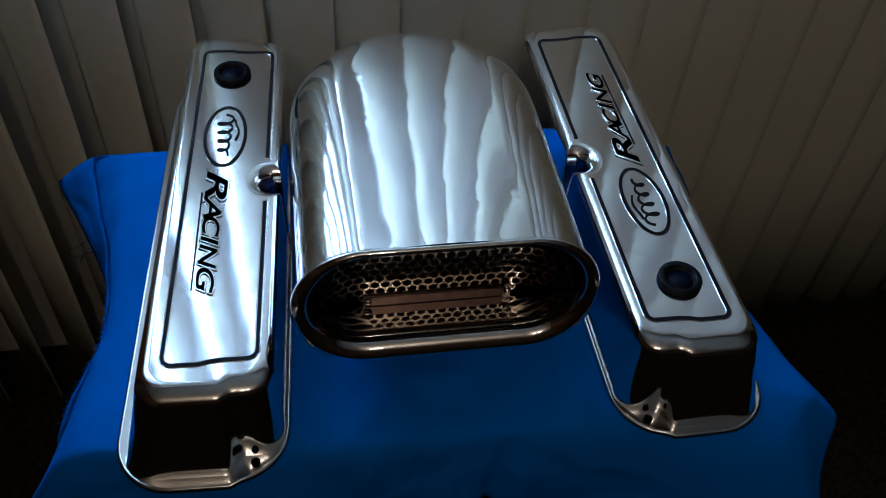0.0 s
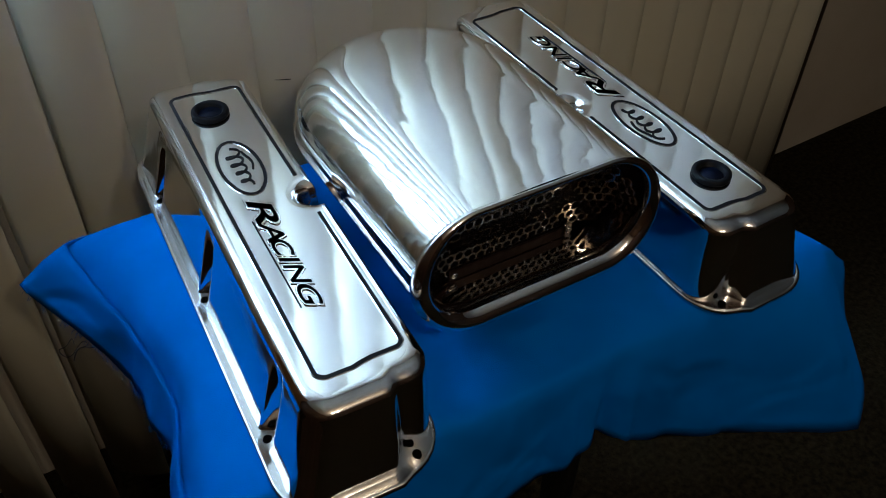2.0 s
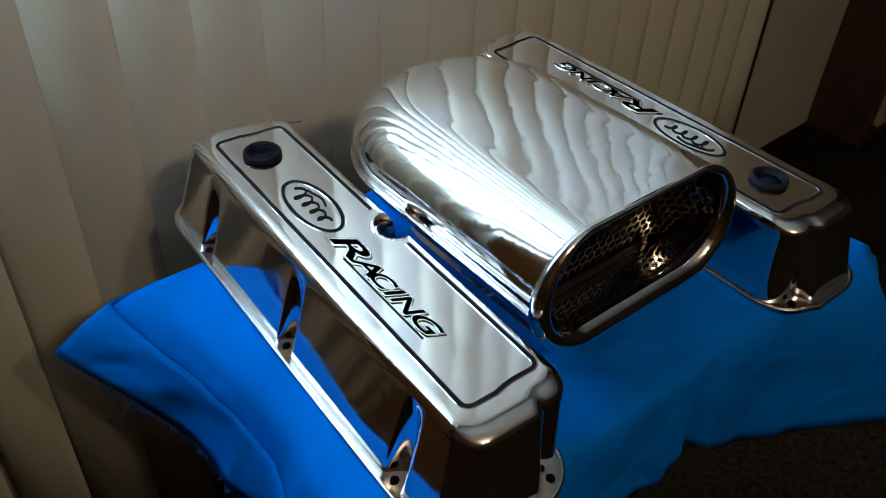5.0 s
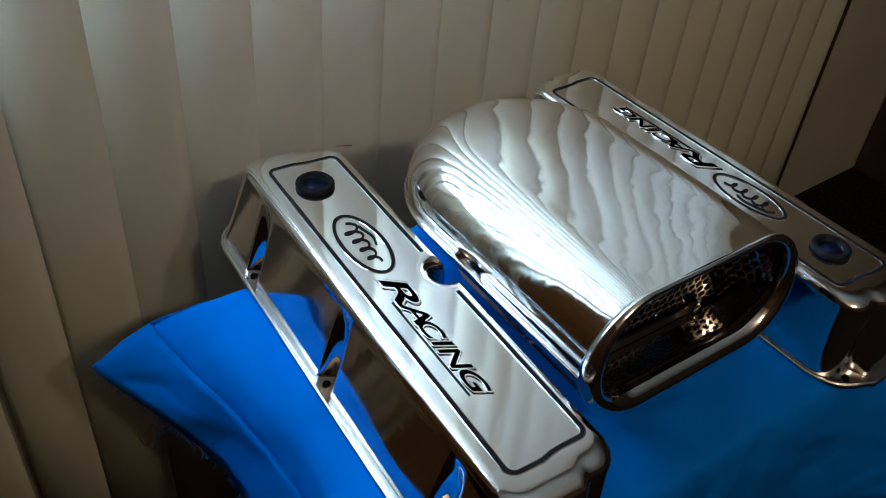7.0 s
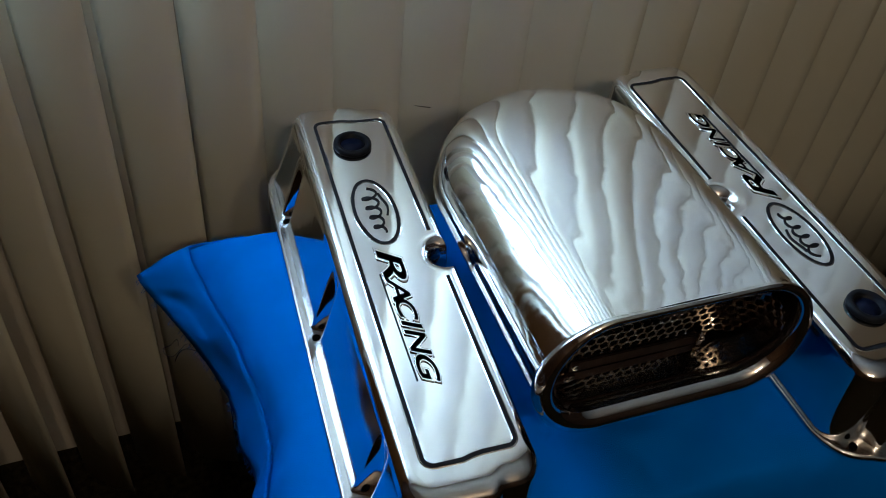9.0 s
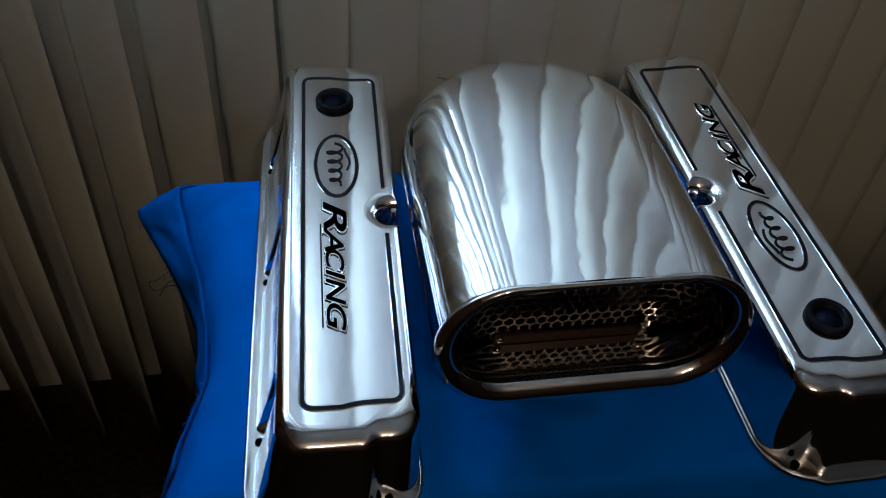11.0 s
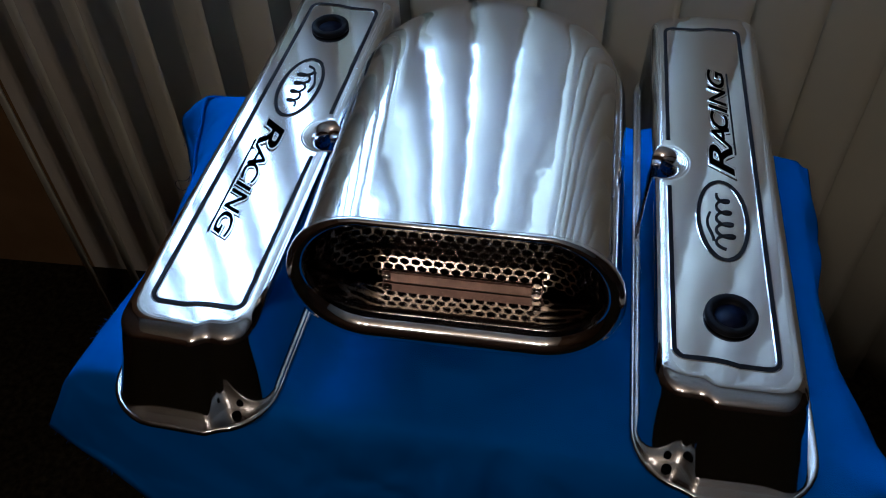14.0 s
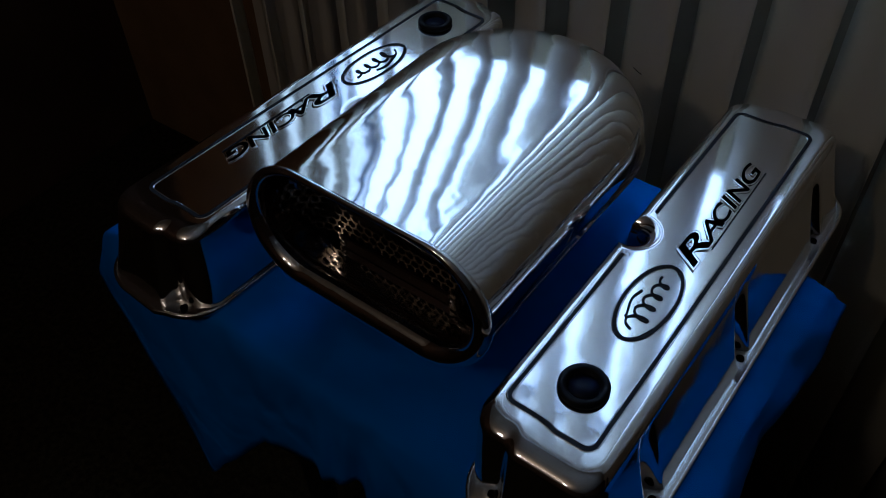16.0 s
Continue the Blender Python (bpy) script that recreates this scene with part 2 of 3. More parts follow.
# ---- ceiling light behind the camera ----
def ceiling_light(x, y):
    c = thing("ceiling_light", pose(x, y, RH), "ceiling light with two warm bare bulbs", "lamp")
    part("canopy", turned([(0.07, -0.002), (0.07, -0.02), (0.05, -0.035), (0.0, -0.037)], 32), WHITE_PAINT, c, "", True)
    for s in (-1, 1):
        part("socket", tube([(s * 0.02, 0, -0.03), (s * 0.05, 0, -0.16), (s * 0.12, 0, -0.26)], 0.012, 12), WHITE_PAINT, c)
        d = bpy.data.lights.new("bulb", "POINT")
        d.energy, d.shadow_soft_size, d.color = 20.0, 0.045, (1.0, 0.79, 0.54)
        ob = new("bulb", d)
        ob.matrix_world = pose(x + s * 0.16, y, RH - 0.30)


ceiling_light(0.14, -0.80)


# ---- cabinet by the far wall ----
def cabinet():
    c = thing("cabinet", ROOM @ pose(1.72, 0, 0), "dark brown cabinet with beige doors against the wall", "cabinet")
    part("carcass", box(0, 0.6, -0.07, 0.097, 0.0, 1.25, 0.003), WOOD, c)
    for x0 in (0.035, 0.305):
        d = part("door", box(x0, x0 + 0.26, -0.088, -0.0705, 0.06, 1.22, 0.003), BEIGE, c, "beige door panel")
        k = part("handle", tube([(x0 + 0.2, -0.09, 0.6), (x0 + 0.2, -0.10, 0.62), (x0 + 0.2, -0.10, 0.70), (x0 + 0.2, -0.09, 0.72)], 0.004, 8), DARK_METAL, d)


cabinet()


# ---- table and cloth ----
def table():
    t = thing("side_table", pose(-0.006, 0.606, 0, 0, 0, 12), "small dark side table hidden under a blue cloth", "table")
    part("tabletop", box(-0.225, 0.265, -0.165, 0.165, TABLE - 0.03, TABLE - 0.004, 0.004), WOOD, t)
    for x in (-0.18, 0.18):
        for y in (-0.065, 0.11):
            part("leg", loft([[(x + dx * w, y + dy * w, z) for dx, dy in ((-1, -1), (1, -1), (1, 1), (-1, 1))] for z, w in ((0, 0.013), (TABLE - 0.03, 0.02))], True, True, True), DARK_METAL, t)


table()

# Round the table: the edge of the top and the hem of the cloth below it.
EDGE = [(0.355, 0.49), (0.325, 0.60), (0.30, 0.72), (0.275, 0.82), (0.10, 0.80), (-0.14, 0.755), (-0.25, 0.73), (-0.262, 0.62), (-0.235, 0.50), (-0.215, 0.385), (-0.06, 0.40), (0.0, 0.41), (0.055, 0.42), (0.10, 0.43), (0.15, 0.44), (0.23, 0.455), (0.30, 0.47)]
HEM = [(0.418, 0.495, 0.684), (0.350, 0.60, 0.69), (0.325, 0.72, 0.69), (0.305, 0.84, 0.70), (0.10, 0.83, 0.712), (-0.14, 0.78, 0.708), (-0.402, 0.773, 0.63), (-0.305, 0.63, 0.60), (-0.275, 0.53, 0.60), (-0.295, 0.372, 0.61), (-0.12, 0.36, 0.42), (-0.018, 0.390, 0.575), (0.057, 0.408, 0.59), (0.103, 0.418, 0.622), (0.158, 0.420, 0.58), (0.262, 0.42, 0.55), (0.411, 0.387, 0.535)]


def spline(points, n):
    """A smooth closed loop through the points."""
    p = np.array(points, float)
    out = []
    for i in range(len(p)):
        a, b, c, d = p[i - 1], p[i], p[(i + 1) % len(p)], p[(i + 2) % len(p)]
        for k in range(n):
            t = k / n
            curve = 0.5 * (2 * b + (c - a) * t + (2 * a - 5 * b + 4 * c - d) * t * t + (3 * b - a - 3 * c + d) * t ** 3)
            out.append(0.22 * curve + 0.78 * (b + (c - b) * t))
    return np.array(out)


def cloth():
    n = 14
    e, h = spline(EDGE, n), spline(HEM, n)
    mid = e.mean(axis=0)
    rings = []
    for s in np.linspace(0.05, 0.94, 16):
        rings.append([(mid[0] + (q[0] - mid[0]) * s, mid[1] + (q[1] - mid[1]) * s, TABLE + 0.001) for q in e])
    for s in np.linspace(0, 1, 16):
        ring = []
        for i, (q, w) in enumerate(zip(e, h)):
            out = w[:2] - q
            drop = TABLE - w[2]
            f = 0.06 + 0.94 * s
            x, y = mid + (q - mid) * (0.97 + 0.03 * min(1, s * 4)) + out * s ** 0.8
            z = TABLE - drop * (s * s * (1.6 - 0.6 * s))
            wave = 0.013 * s * noise.noise(Vector((i * 0.16, s * 1.5, 3.0)))
            nrm = (q - mid) / np.linalg.norm(q - mid)
            ring.append((x + nrm[0] * wave, y + nrm[1] * wave, z + 0.004 * s * noise.noise(Vector((i * 0.3, 1.0, s * 2)))))
        rings.append(ring)
    fold = []
    for k in range(24, 32):
        fold.append([Vector(rings[k][i]) + Vector((-0.0020 + 0.0012 * noise.noise(Vector((i * 0.9, k * 0.5, 1.0))), 0, 0.0048 + 0.0014 * noise.noise(Vector((i * 0.7, k * 0.6, 7.0))))) for i in range(80, 122)])
    bm = loft(rings, True, True, False)
    bmesh.ops.recalc_face_normals(bm, faces=bm.faces[:])
    ob = part("tablecloth", bm, CLOTH, None, smooth=True)
    mod = ob.modifiers.new("thick", "SOLIDIFY")
    mod.thickness, mod.offset = 0.0012, 1
    f = part("folded_hem", loft(fold, False), CLOTH, ob, "hem folded back over itself", True)
    m2 = f.modifiers.new("thick", "SOLIDIFY")
    m2.thickness, m2.offset = 0.0018, 1
    bm = bmesh.new()
    fringe = [(rings[31], i, -1) for i in range(76, 130) for k in range(7)] + [(rings[24], i, 1) for i in range(80, 121) for k in range(16)]
    for ring, i, up in fringe:
        a = Vector(ring[i]).lerp(Vector(ring[i + 1]), random.random()) + Vector((-0.0015, 0, 0.0045 if up > 0 else 0))
        d = Vector((random.uniform(-0.005, 0.003), random.uniform(-0.004, 0.004), random.uniform(0.0005, 0.004) if up > 0 else random.uniform(-0.005, -0.001)))
        p = a + d * 0.5 + Vector((random.uniform(-0.001, 0.001), 0.001, 0))
        r = 0.00022
        vs = [bm.verts.new(q + o) for q in (a, p, a + d) for o in (Vector((r, 0, 0)), Vector((-r, r, 0)), Vector((0, -r, r)))]
        for j in (0, 3):
            for q in range(3):
                bm.faces.new((vs[j + q], vs[j + (q + 1) % 3], vs[j + 3 + (q + 1) % 3], vs[j + 3 + q]))
    t = part("frayed_threads", bm, CLOTH, ob, "fine frayed threads along the hem")
    t["kind"] = "stuff"
    part("loose_thread", tube([(-0.372 + 0.010 * math.cos(s * 9) + 0.015 * s, 0.70 + 0.008 * math.sin(s * 11), 0.604 - 0.012 * s + 0.004 * math.sin(s * 23)) for s in np.linspace(0, 1.3, 44)], 0.0004, 5), THREAD, ob, "dark tangled loose thread")
    tagged(ob, "bright blue cotton cloth with frayed hem draped over a table", "cloth")


cloth()


# ---- valve covers ----
def bump_round(t):
    return 0.5 + 0.5 * math.cos(math.pi * t) if abs(t) < 1 else 0.0


def step(a, b, x):
    t = min(1, max(0, (x - a) / (b - a)))
    return t * t * (3 - 2 * t)


HOLES_OUT = (-0.169, 0.0, 0.158)


def cover_ring(xo, xi, yl, r, z, pocket=0.0, notch=0.0, kink=0.0, wide=0.019):
    """One level of the cover: outer wall at xo, inner wall at xi, ends at +-yl."""
    pts = []

    def ends(x, y):
        return (x, y - math.copysign(kink * step(0.020, 0.032, x), y), z)

    w = wide
    side = [(xi, -(yl - r) + (yl - r - w) * i / 60) for i in range(60)]
    inner = max(notch - w, 0.0) if notch else 0.0
    side += [(xi - inner * i / 6, -w) for i in range(6)]
    sx = 1.0 if notch >= w else notch / w
    side += [(xi - inner - w * sx * math.cos(a), w * math.sin(a)) for a in [radians(-90 + 180 * i / 32) for i in range(33)]]
    side += [(xi - inner * (5 - i) / 6, w) for i in range(6)]
    side += [(xi, w + (yl - r - w) * i / 60) for i in range(1, 61)]
    for x, y in side:
        k = kink * step(0.020, 0.032, x) * step(0.03, 0.16, abs(y))
        pts.append((x, y - math.copysign(k * abs(y) / yl, y), z))
    for c, s0 in (((xi - r, yl - r), 0), ((xo + r, yl - r), 90)):
        for k in range(1, 8):
            a = radians(s0 + 90 * k / 8)
            pts.append(ends(c[0] + r * math.cos(a), c[1] + r * math.sin(a)))
        if s0 == 0:
            for i in range(25):
                pts.append(ends(xi - r + (xo + r - xi + r) * i / 24, yl))
    for i in range(241):
        y = (yl - r) - 2 * (yl - r) * i / 240
        d = max(bump_round((y - h) / 0.0130) for h in HOLES_OUT)
        pts.append((xo + pocket * d, y, z))
    for c, s0 in (((xo + r, -(yl - r)), 180), ((xi - r, -(yl - r)), 270)):
        for k in range(1, 8):
            a = radians(s0 + 90 * k / 8)
            pts.append(ends(c[0] + r * math.cos(a), c[1] + r * math.sin(a)))
        if s0 == 180:
            for i in range(25):
                pts.append(ends(xo + r + (xi - r - xo - r) * i / 24, -yl))
    return pts


def text_mesh(body, size, shear=0.25, depth=0.0004, heavy=0.0, bevel=0.0):
    cu = bpy.data.curves.new("lettering", "FONT")
    cu.body, cu.size, cu.shear, cu.extrude, cu.offset = body, size, shear, depth, heavy
    cu.bevel_depth, cu.bevel_resolution = bevel, 1
    cu.align_x, cu.align_y = "LEFT", "BOTTOM_BASELINE"
    ob = bpy.data.objects.new("lettering_source", cu)
    scene.collection.objects.link(ob)
    bpy.context.view_layer.update()
    me = bpy.data.meshes.new_from_object(ob.evaluated_get(bpy.context.evaluated_depsgraph_get()))
    bpy.data.objects.remove(ob)
    return me


TOP = 0.0905


def valve_cover(m, label):
    c = thing("valve_cover", m, label, "valve cover", "pair of valve covers")
    # walls and top, with bolt pockets outside and one round notch inside
    R = 0.009

    def level(xo, xi, yl, r, z, pocket, kink):
        q = min(1.0, max(0.0, (z - 0.070) / (TOP - 0.070)))
        roll = 1 - math.sqrt(1 - q * q)                    # the wall of the notch rolls over into the top
        return cover_ring(xo, xi, yl, r, z, pocket, xi - 0.0470 + 0.0165 * roll, kink, 0.0090 + 0.0150 * roll)

    rings = []
    for k in range(15):
        f = k / 14
        shelf = 0.2290 - 0.0040 * f                    # set-back corner above the end bolt
        kink = 0.2450 - 0.0140 * f - shelf
        rings.append(level(-0.0620 + 0.0220 * f ** 0.85, 0.0630 - 0.002 * f, 0.2450 - 0.0140 * f, 0.023 - 0.002 * f, 0.002 + (TOP - R - 0.002) * f, 0.0155 * (1 - f ** 1.6), kink))
    for k in range(1, 11):
        a = radians(90 * k / 10)
        e = R * (1 - math.cos(a))
        rings.append(level(-0.040 + e, 0.061 - e, 0.231 - 1.9 * e, 0.021 - 0.5 * e, TOP - R + R * math.sin(a), 0, 0.006))
    rings.append(level(-0.040 + R + 0.0015, 0.061 - R - 0.0015, 0.231 - 1.9 * R - 0.0015, 0.0158, TOP, 0, 0.006))
    bm = loft(rings)
    bm.verts.ensure_lookup_table()
    rim = bm.verts[-len(rings[-1]):]
    bm.faces.new([v for i, v in enumerate(rim) if (v.co - rim[i - 1].co).length > 1e-5])
    part("cover_body", bm, POLISHED, c)
    # flange with raised rim
    fl = []
    for d, z in ((0.0, 0.0), (0.0, 0.0032), (0.0010, 0.0042), (0.0030, 0.0044), (0.0042, 0.0036), (0.014, 0.0044), (0.046, 0.0046)):
        fl.append(cover_ring(-0.0695 + d, 0.0670 - d, 0.2545 - d, 0.046 - d * 0.9, z, 0.0, 0.0, 0.004))
    part("flange", loft(fl, True, True, False), FLANGE, c)
    # Black discs on the flange stand for the shade inside its bolt holes.
    for x, y in [(-0.0580, h) for h in HOLES_OUT] + [(0.040, -0.2345), (0.040, 0.2345)]:
        h = part("bolt_hole_disc", turned([(0.0036, 0.0030), (0.0036, 0.0049)], 16), HOLE, c)
        h.matrix_basis = pose(x, y, 0)
    # black inlaid border line, broken by the notch
    xo, xi, yl, r = -0.0210, 0.0485, 0.2, 0.008
    line = [(xi, 0.029), (xi, yl - r - 0.004)]
    for k in range(1, 6):
        a = radians(90 * k / 6)
        line.append((xi - r + r * math.cos(a), yl - 0.003 - r + r * math.sin(a)))
    line += [(0.022, yl - 0.003), (0.014, yl - 0.002), (0.006, yl)]
    for k in range(0, 7):
        a = radians(90 + 90 * k / 6)
        line.append((xo + r + r * math.cos(a), yl - r + r * math.sin(a)))
    low = [(x, -y) for x, y in line]
    part("border_rim", strip(line + low[::-1], 0.0074, TOP - 0.0006, TOP + 0.0004, False, 0.5), POLISHED, c, "polished raised rim")
    part("border_line", strip(line + low[::-1], 0.0038, TOP - 0.0004, TOP + 0.0009), BLACK_PAINT, c)
    # oval badge: ring and plain script-like strokes
    ov = [(0.0085 + 0.0185 * math.cos(2 * math.pi * i / 56), 0.0620 + 0.0425 * math.sin(2 * math.pi * i / 56)) for i in range(56)]
    part("badge_rim", strip(ov, 0.0068, TOP - 0.0006, TOP + 0.0004, True, 0.5), POLISHED, c, "polished raised rim")
    part("badge_ring", strip(ov, 0.0036, TOP - 0.0004, TOP + 0.0009, True), BLACK_PAINT, c)
    strokes = [[(0.0075 + (0.0075 - 0.003 * t) * math.sin(t * 27), 0.0895 - 0.055 * t + 0.004 * math.cos(t * 27)) for t in np.linspace(0, 1, 90)],
               [(0.0185 - 0.002 * math.cos(t * 5), 0.085 - 0.030 * t) for t in np.linspace(0, 1, 12)]]
    for s in strokes:
        part("badge_stroke", strip(s, 0.0023, TOP - 0.0004, TOP + 0.0009), BLACK_PAINT, c)
    # lettering, read along the cover
    y = 0.012
    for ch, wide, high, base in (("R", 0.038, 0.0195, -0.004), ("A", 0.028, 0.0150, -0.003), ("C", 0.025, 0.0150, -0.003), ("I", 0.0120, 0.0150, -0.003), ("N", 0.029, 0.0150, -0.003), ("G", 0.028, 0.0150, -0.003)):
        fit = None
        for name, mat, heavy, depth, bevel, lift in (("letter", BLACK_PAINT, 0.0005, 0.0005, 0.0, 0.0006), ("letter_rim", POLISHED, 0.0012, 0.0002, 0.0009, 0.0)):
            me = text_mesh(ch, 0.03, 0.30, depth, heavy, bevel)
            me.materials.append(mat)
            fit = fit or (min(v.co.x for v in me.vertices), max(v.co.x for v in me.vertices), min(v.co.y for v in me.vertices), max(v.co.y for v in me.vertices))
            for v in me.vertices:
                v.co.x = (v.co.x - fit[0]) / (fit[1] - fit[0]) * wide
                v.co.y = (v.co.y - fit[2]) / (fit[3] - fit[2]) * high
            ob = new(name, me)
            ob.parent = c
            ob.matrix_basis = pose(base, y, TOP + lift, 0, 0, -90)
        y -= wide - (0.005 if ch == "R" else 0.0025)
    part("underline", strip([(-0.0066, -0.016), (-0.0062, -0.07), (-0.0058, -0.128)], 0.0014, TOP - 0.0004, TOP + 0.0009), BLACK_PAINT, c)
    # rubber grommet
    g = part("grommet", turned([(0.0182, 0.0), (0.0186, 0.0022), (0.0182, 0.0044), (0.0168, 0.0056), (0.0142, 0.0056), (0.0124, 0.0042), (0.0118, 0.0006), (0.0, 0.0006)], 40), RUBBER, c, "black rubber breather grommet", True)
    g.matrix_basis = pose(0.009, 0.1585, TOP)
    # No hole is cut: a blue-black disc stands for the shade inside.
    o = part("bore", turned([(0.0112, 0.0004), (0.0112, 0.0011), (0.0, 0.0011)], 32), BORE, g, "blue-black disc for the shade inside the open bore")
    return c


valve_cover(pose(-0.1625, 0.609, TABLE + 0.0015, 0, 0, 9.0), "polished aluminium valve cover with black lettering, grommet at its far end")
valve_cover(pose(0.2235, 0.688, TABLE + 0.0015, 0, 0, 191.6), "polished aluminium valve cover with black lettering, grommet at its front end")


# ---- air scoop ----
SA, SB, SL, SC = 0.1185, 0.0565, 0.336, 0.099      # half width, half height, length, height of the middle


def scoop_ring(d, z, y0=0.0, n=40, a=SA, length=SL):
    """Open outline in plan: along one side, round the back and along the other."""
    w = max(a - d, 0.0)
    yc = length - a
    pts = [(-w, y0 + (yc - y0) * i / 12, z) for i in range(12)]
    pts += [(-w * math.cos(math.pi * k / n), yc + w * math.sin(math.pi * k / n), z) for k in range(n + 1)]
    pts += [(w, yc - (yc - y0) * i / 12, z) for i in range(1, 13)]
    return pts


SKIRT = SC - 0.011                               # lower edge of the upper shell


def scoop_shell(inset, y0):
    rings = []
    a, b = SA - inset, SB - inset
    le = SL - inset
    if inset == 0:
        for d, z in ((0.003, SKIRT - 0.001), (-0.0016, SKIRT - 0.001), (-0.0020, SKIRT + 0.001), (-0.0015, SKIRT + 0.003), (0.0, SKIRT + 0.005)):
            rings.append(scoop_ring(d, z, y0, a=a, length=le))
    else:
        rings.append(scoop_ring(a, SC - b, y0, a=a, length=le))
        for k in range(16):
            t = radians(-90 + 90 * k / 16)
            rings.append(scoop_ring(b * (1 - math.cos(t)), SC + b * math.sin(t), y0, a=a, length=le))
    for k in range(17):
        t = radians(90 * k / 16)
        rings.append(scoop_ring(b * (1 - math.cos(t)), SC + b * math.sin(t), y0, a=a, length=le))
    for k in range(1, 9):
        f = k / 8
        rings.append(scoop_ring(b + (a - b) * f, SC + b + 0.003 * math.sin(f * math.pi / 2), y0, a=a, length=le))
    bm = loft(rings, False)
    bmesh.ops.remove_doubles(bm, verts=bm.verts[:], dist=1e-6)
    for v in bm.verts:                                # the crown falls away gently towards the back
        v.co.z -= 0.006 * max(0.0, (v.co.y - 0.10) / 0.236) ** 2 * max(0.0, (v.co.z - SKIRT) / (SC + SB - SKIRT))
    return bm


def oval(a, b, y, zc, n=96):
    out = []
    for i in range(n):
        t = 2 * math.pi * i / n
        out.append((b * math.cos(t) + math.copysign(a - b, math.cos(t)), y, zc + b * math.sin(t)))
    return out


def honeycomb(x0, x1, z0, z1, pitch=0.0090, wall=0.0020, thick=0.0012, bend=0.062, curl=0.042):
    """A perforated sheet with hexagonal holes, curled forward at both sides to line the ends of the mouth."""
    verts, faces = [], []
    rows = int((z1 - z0) / (pitch * 0.866))
    cols = int((x1 - x0) / pitch)
    ro, ri = pitch / math.sqrt(3), (pitch - wall) / math.sqrt(3)

    def place(x, z, y):
        turn = max(0, abs(x) - bend) / curl
        return (math.copysign(min(abs(x), bend) + (curl - y) * math.sin(turn), x), y - (curl - y) * (1 - math.cos(turn)), z)

    for r in range(rows):
        for c in range(cols):
            cx, cz = x0 + pitch * (c + 0.5 * (r % 2) + 0.5), z0 + pitch * 0.866 * (r + 0.5)
            across = max(0.0, abs(place(cx, cz, 0)[0]) + ro - 0.0595)
            if across > 0.050 or abs(cz - SC) + ro > math.sqrt(0.0505 ** 2 - across ** 2):
                continue
            b = len(verts)
            for y in (0, thick):
                for rad in (ro, ri):
                    for k in range(6):
                        a = radians(60 * k + 30)
                        verts.append(place(cx + rad * math.cos(a), cz + rad * math.sin(a), y))
            for k in range(6):
                j = (k + 1) % 6
                faces.append((b + k, b + j, b + 6 + j, b + 6 + k))
                faces.append((b + 12 + j, b + 12 + k, b + 18 + k, b + 18 + j))
                faces.append((b + 6 + k, b + 6 + j, b + 18 + j, b + 18 + k))
    bm = bmesh.new()
    vs = [bm.verts.new(v) for v in verts]
    for f in faces:
        bm.faces.new([vs[i] for i in f])
    bmesh.ops.remove_doubles(bm, verts=bm.verts[:], dist=1e-5)
    return bm


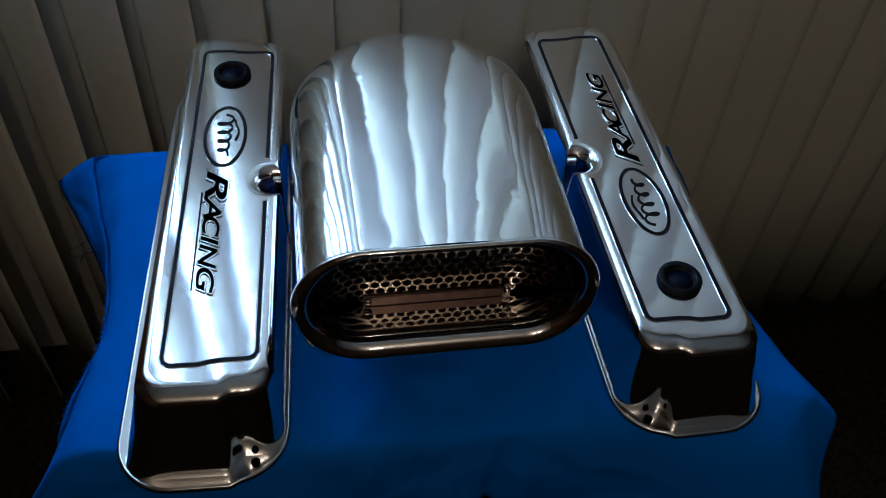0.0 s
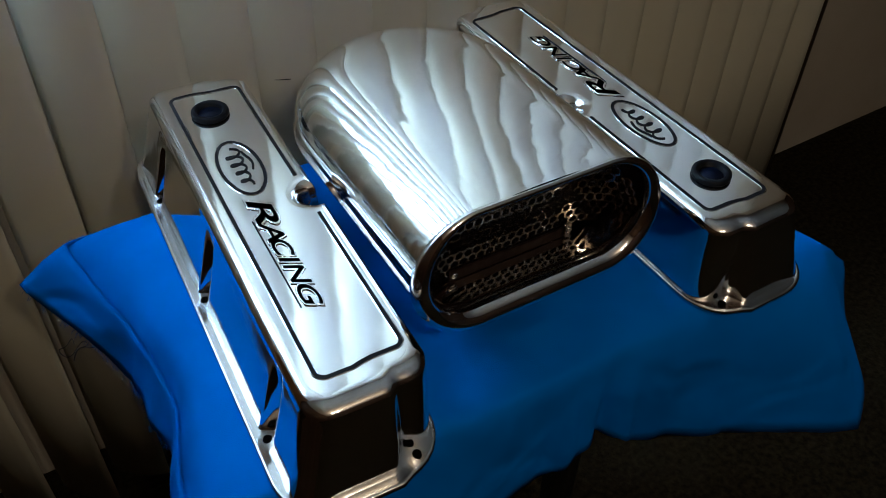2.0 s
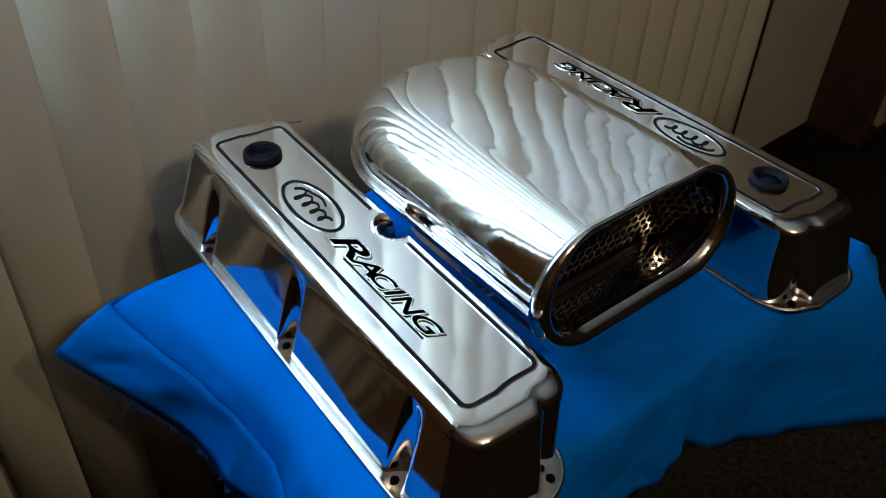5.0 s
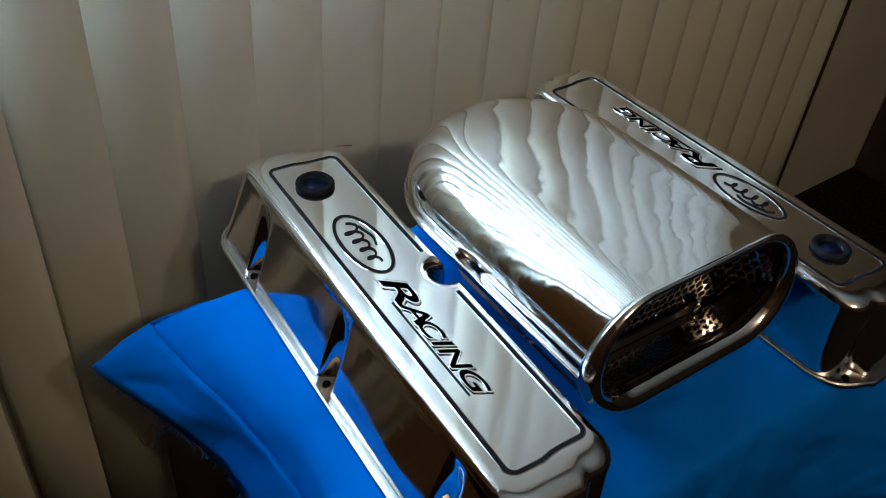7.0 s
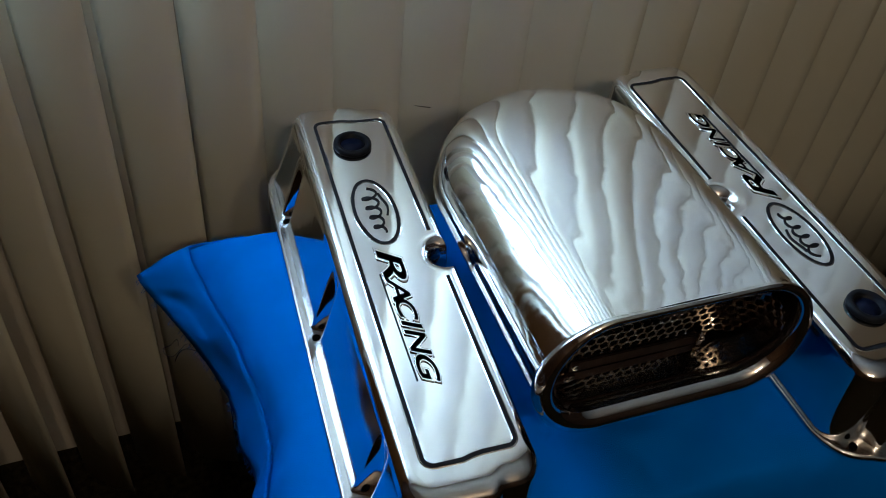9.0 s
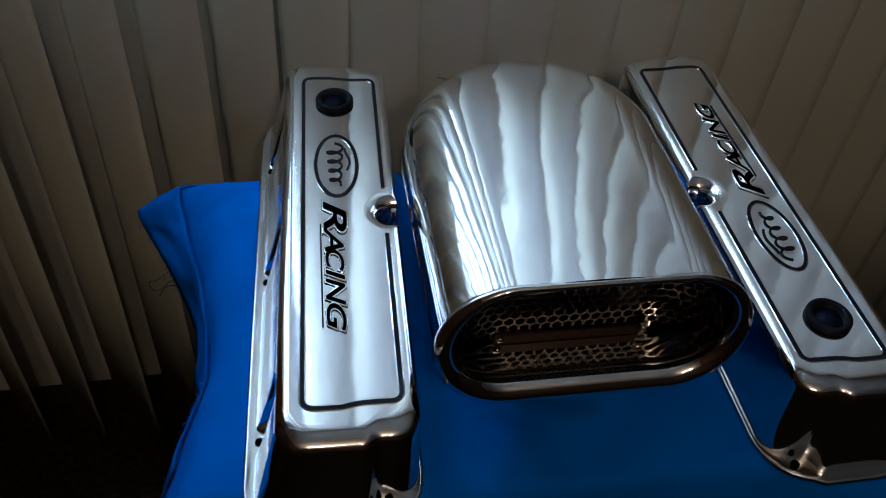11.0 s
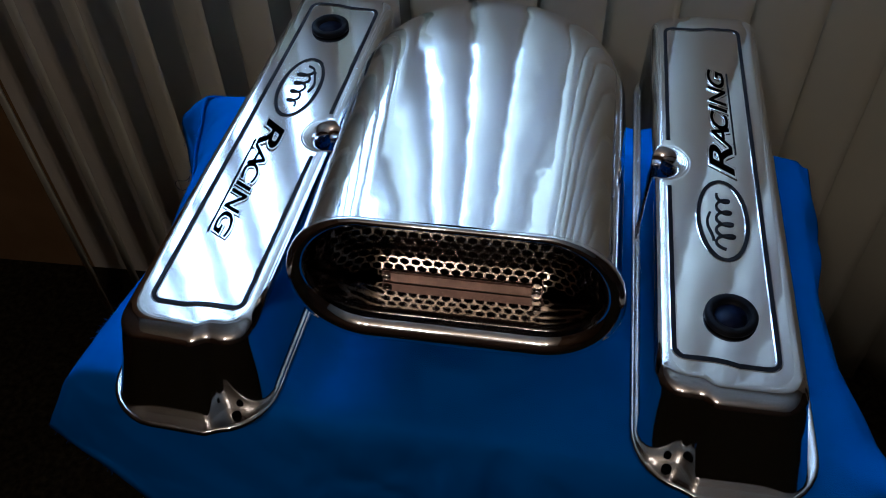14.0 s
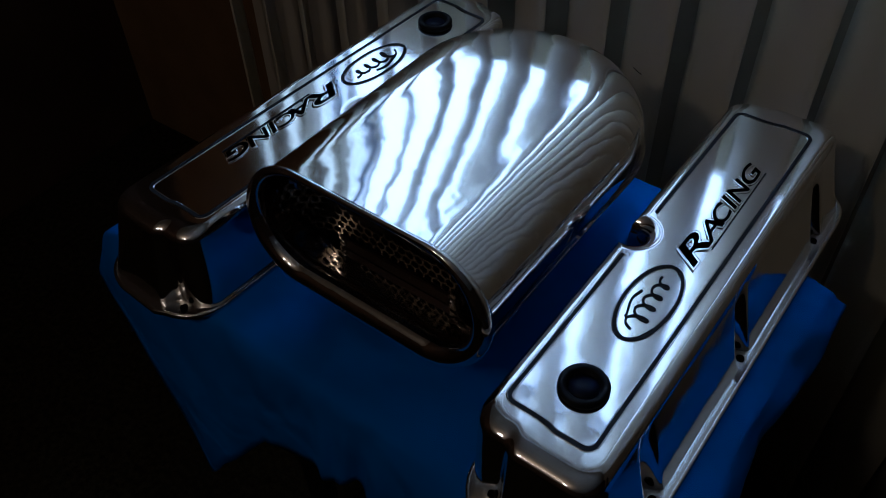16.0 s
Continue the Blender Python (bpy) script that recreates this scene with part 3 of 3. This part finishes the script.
def air_scoop(m):
    s = thing("air_scoop", m, "polished oval air scoop with honeycomb screen inside its mouth", "air scoop")
    part("shell", scoop_shell(0.0, 0.008), CHROME, s, "", True)
    part("lining", scoop_shell(0.004, 0.004), CHROME, s, "polished inner lining", True)
    lip = []
    for k in range(15):
        t = 2 * math.pi * k / 14
        ring = []
        for i in range(96):
            v = 2 * math.pi * i / 96
            r = 0.0026 + 0.0085 * (0.5 - 0.5 * math.sin(v)) ** 0.6      # thin above, thick below
            a, b = 0.1236 - r + r * math.cos(t), 0.0602 - r + r * math.cos(t)
            ring.append((b * math.cos(v) + math.copysign(a - b, math.cos(v)), 0.004 - r * 1.2 * math.sin(t) + 0.05 * b * math.sin(v), SC - 0.0015 + b * math.sin(v)))
        lip.append(ring)
    bm = loft(lip)
    bmesh.ops.remove_doubles(bm, verts=bm.verts[:], dist=1e-6)
    part("rolled_lip", bm, CHROME, s, "thick rolled lip round the mouth", True)
    sk = []
    for k in range(17):
        t = radians(-9 - 79 * k / 16)
        sk.append(scoop_ring(0.0022 + SB * (1 - math.cos(t)), SC + SB * math.sin(t), 0.012))
    sk += [scoop_ring(d, z, 0.05) for d, z in ((0.0585, SC - SB + 0.001), (0.0600, 0.030), (0.0600, 0.006), (0.0560, 0.004), (0.0560, 0.0))]
    part("lower_shell", loft(sk, False), CHROME, s, "lower half of the scoop curving under to its neck")
    throat = [oval(0.1140 - 0.004 * f ** 2, 0.0523 - 0.0005 * f, 0.006 + 0.042 * f, SC) for f in [k / 10 for k in range(11)]]
    part("throat", loft(throat), THROAT, s, "dark polished throat narrowing to the screen", True)
    h = part("honeycomb_screen", honeycomb(-0.1215, 0.1215, SC - 0.0465, SC + 0.0475), STEEL, s, "perforated steel screen with hexagonal holes")
    h.matrix_basis = pose(0, 0.046, 0)
    part("screen_rail", box(-0.064, 0.064, 0.0435, 0.0458, SC - 0.0515, SC - 0.0395, 0.0008), BRONZE, s, "plain steel strip under the screen")
    part("screen_tab", box(0.056, 0.063, 0.0405, 0.0432, SC - 0.051, SC - 0.034, 0.001), STEEL, s)
    for x, y, z, rx in ((0.0595, 0.0402, SC - 0.041, 90), (-0.060, 0.0432, SC - 0.045, 90)):
        b = part("screen_screw", turned([(0.0035, 0), (0.0035, 0.0012), (0.0018, 0.0024), (0, 0.0024)], 14), CHROME, s)
        b.matrix_basis = pose(x, y, z, rx, 0, 0)
    k = part("hanging_bolt", turned([(0.0026, 0.0), (0.0026, 0.0015)] + [(0.0021 + 0.0005 * (i % 2), 0.002 + 0.0011 * i) for i in range(14)], 14), CHROME, s, "threaded bolt end inside the mouth")
    k.matrix_basis = pose(-0.004, 0.030, SC + 0.0335)


air_scoop(pose(0.056, 0.482, TABLE + 0.002, 0, 0, 11.4))
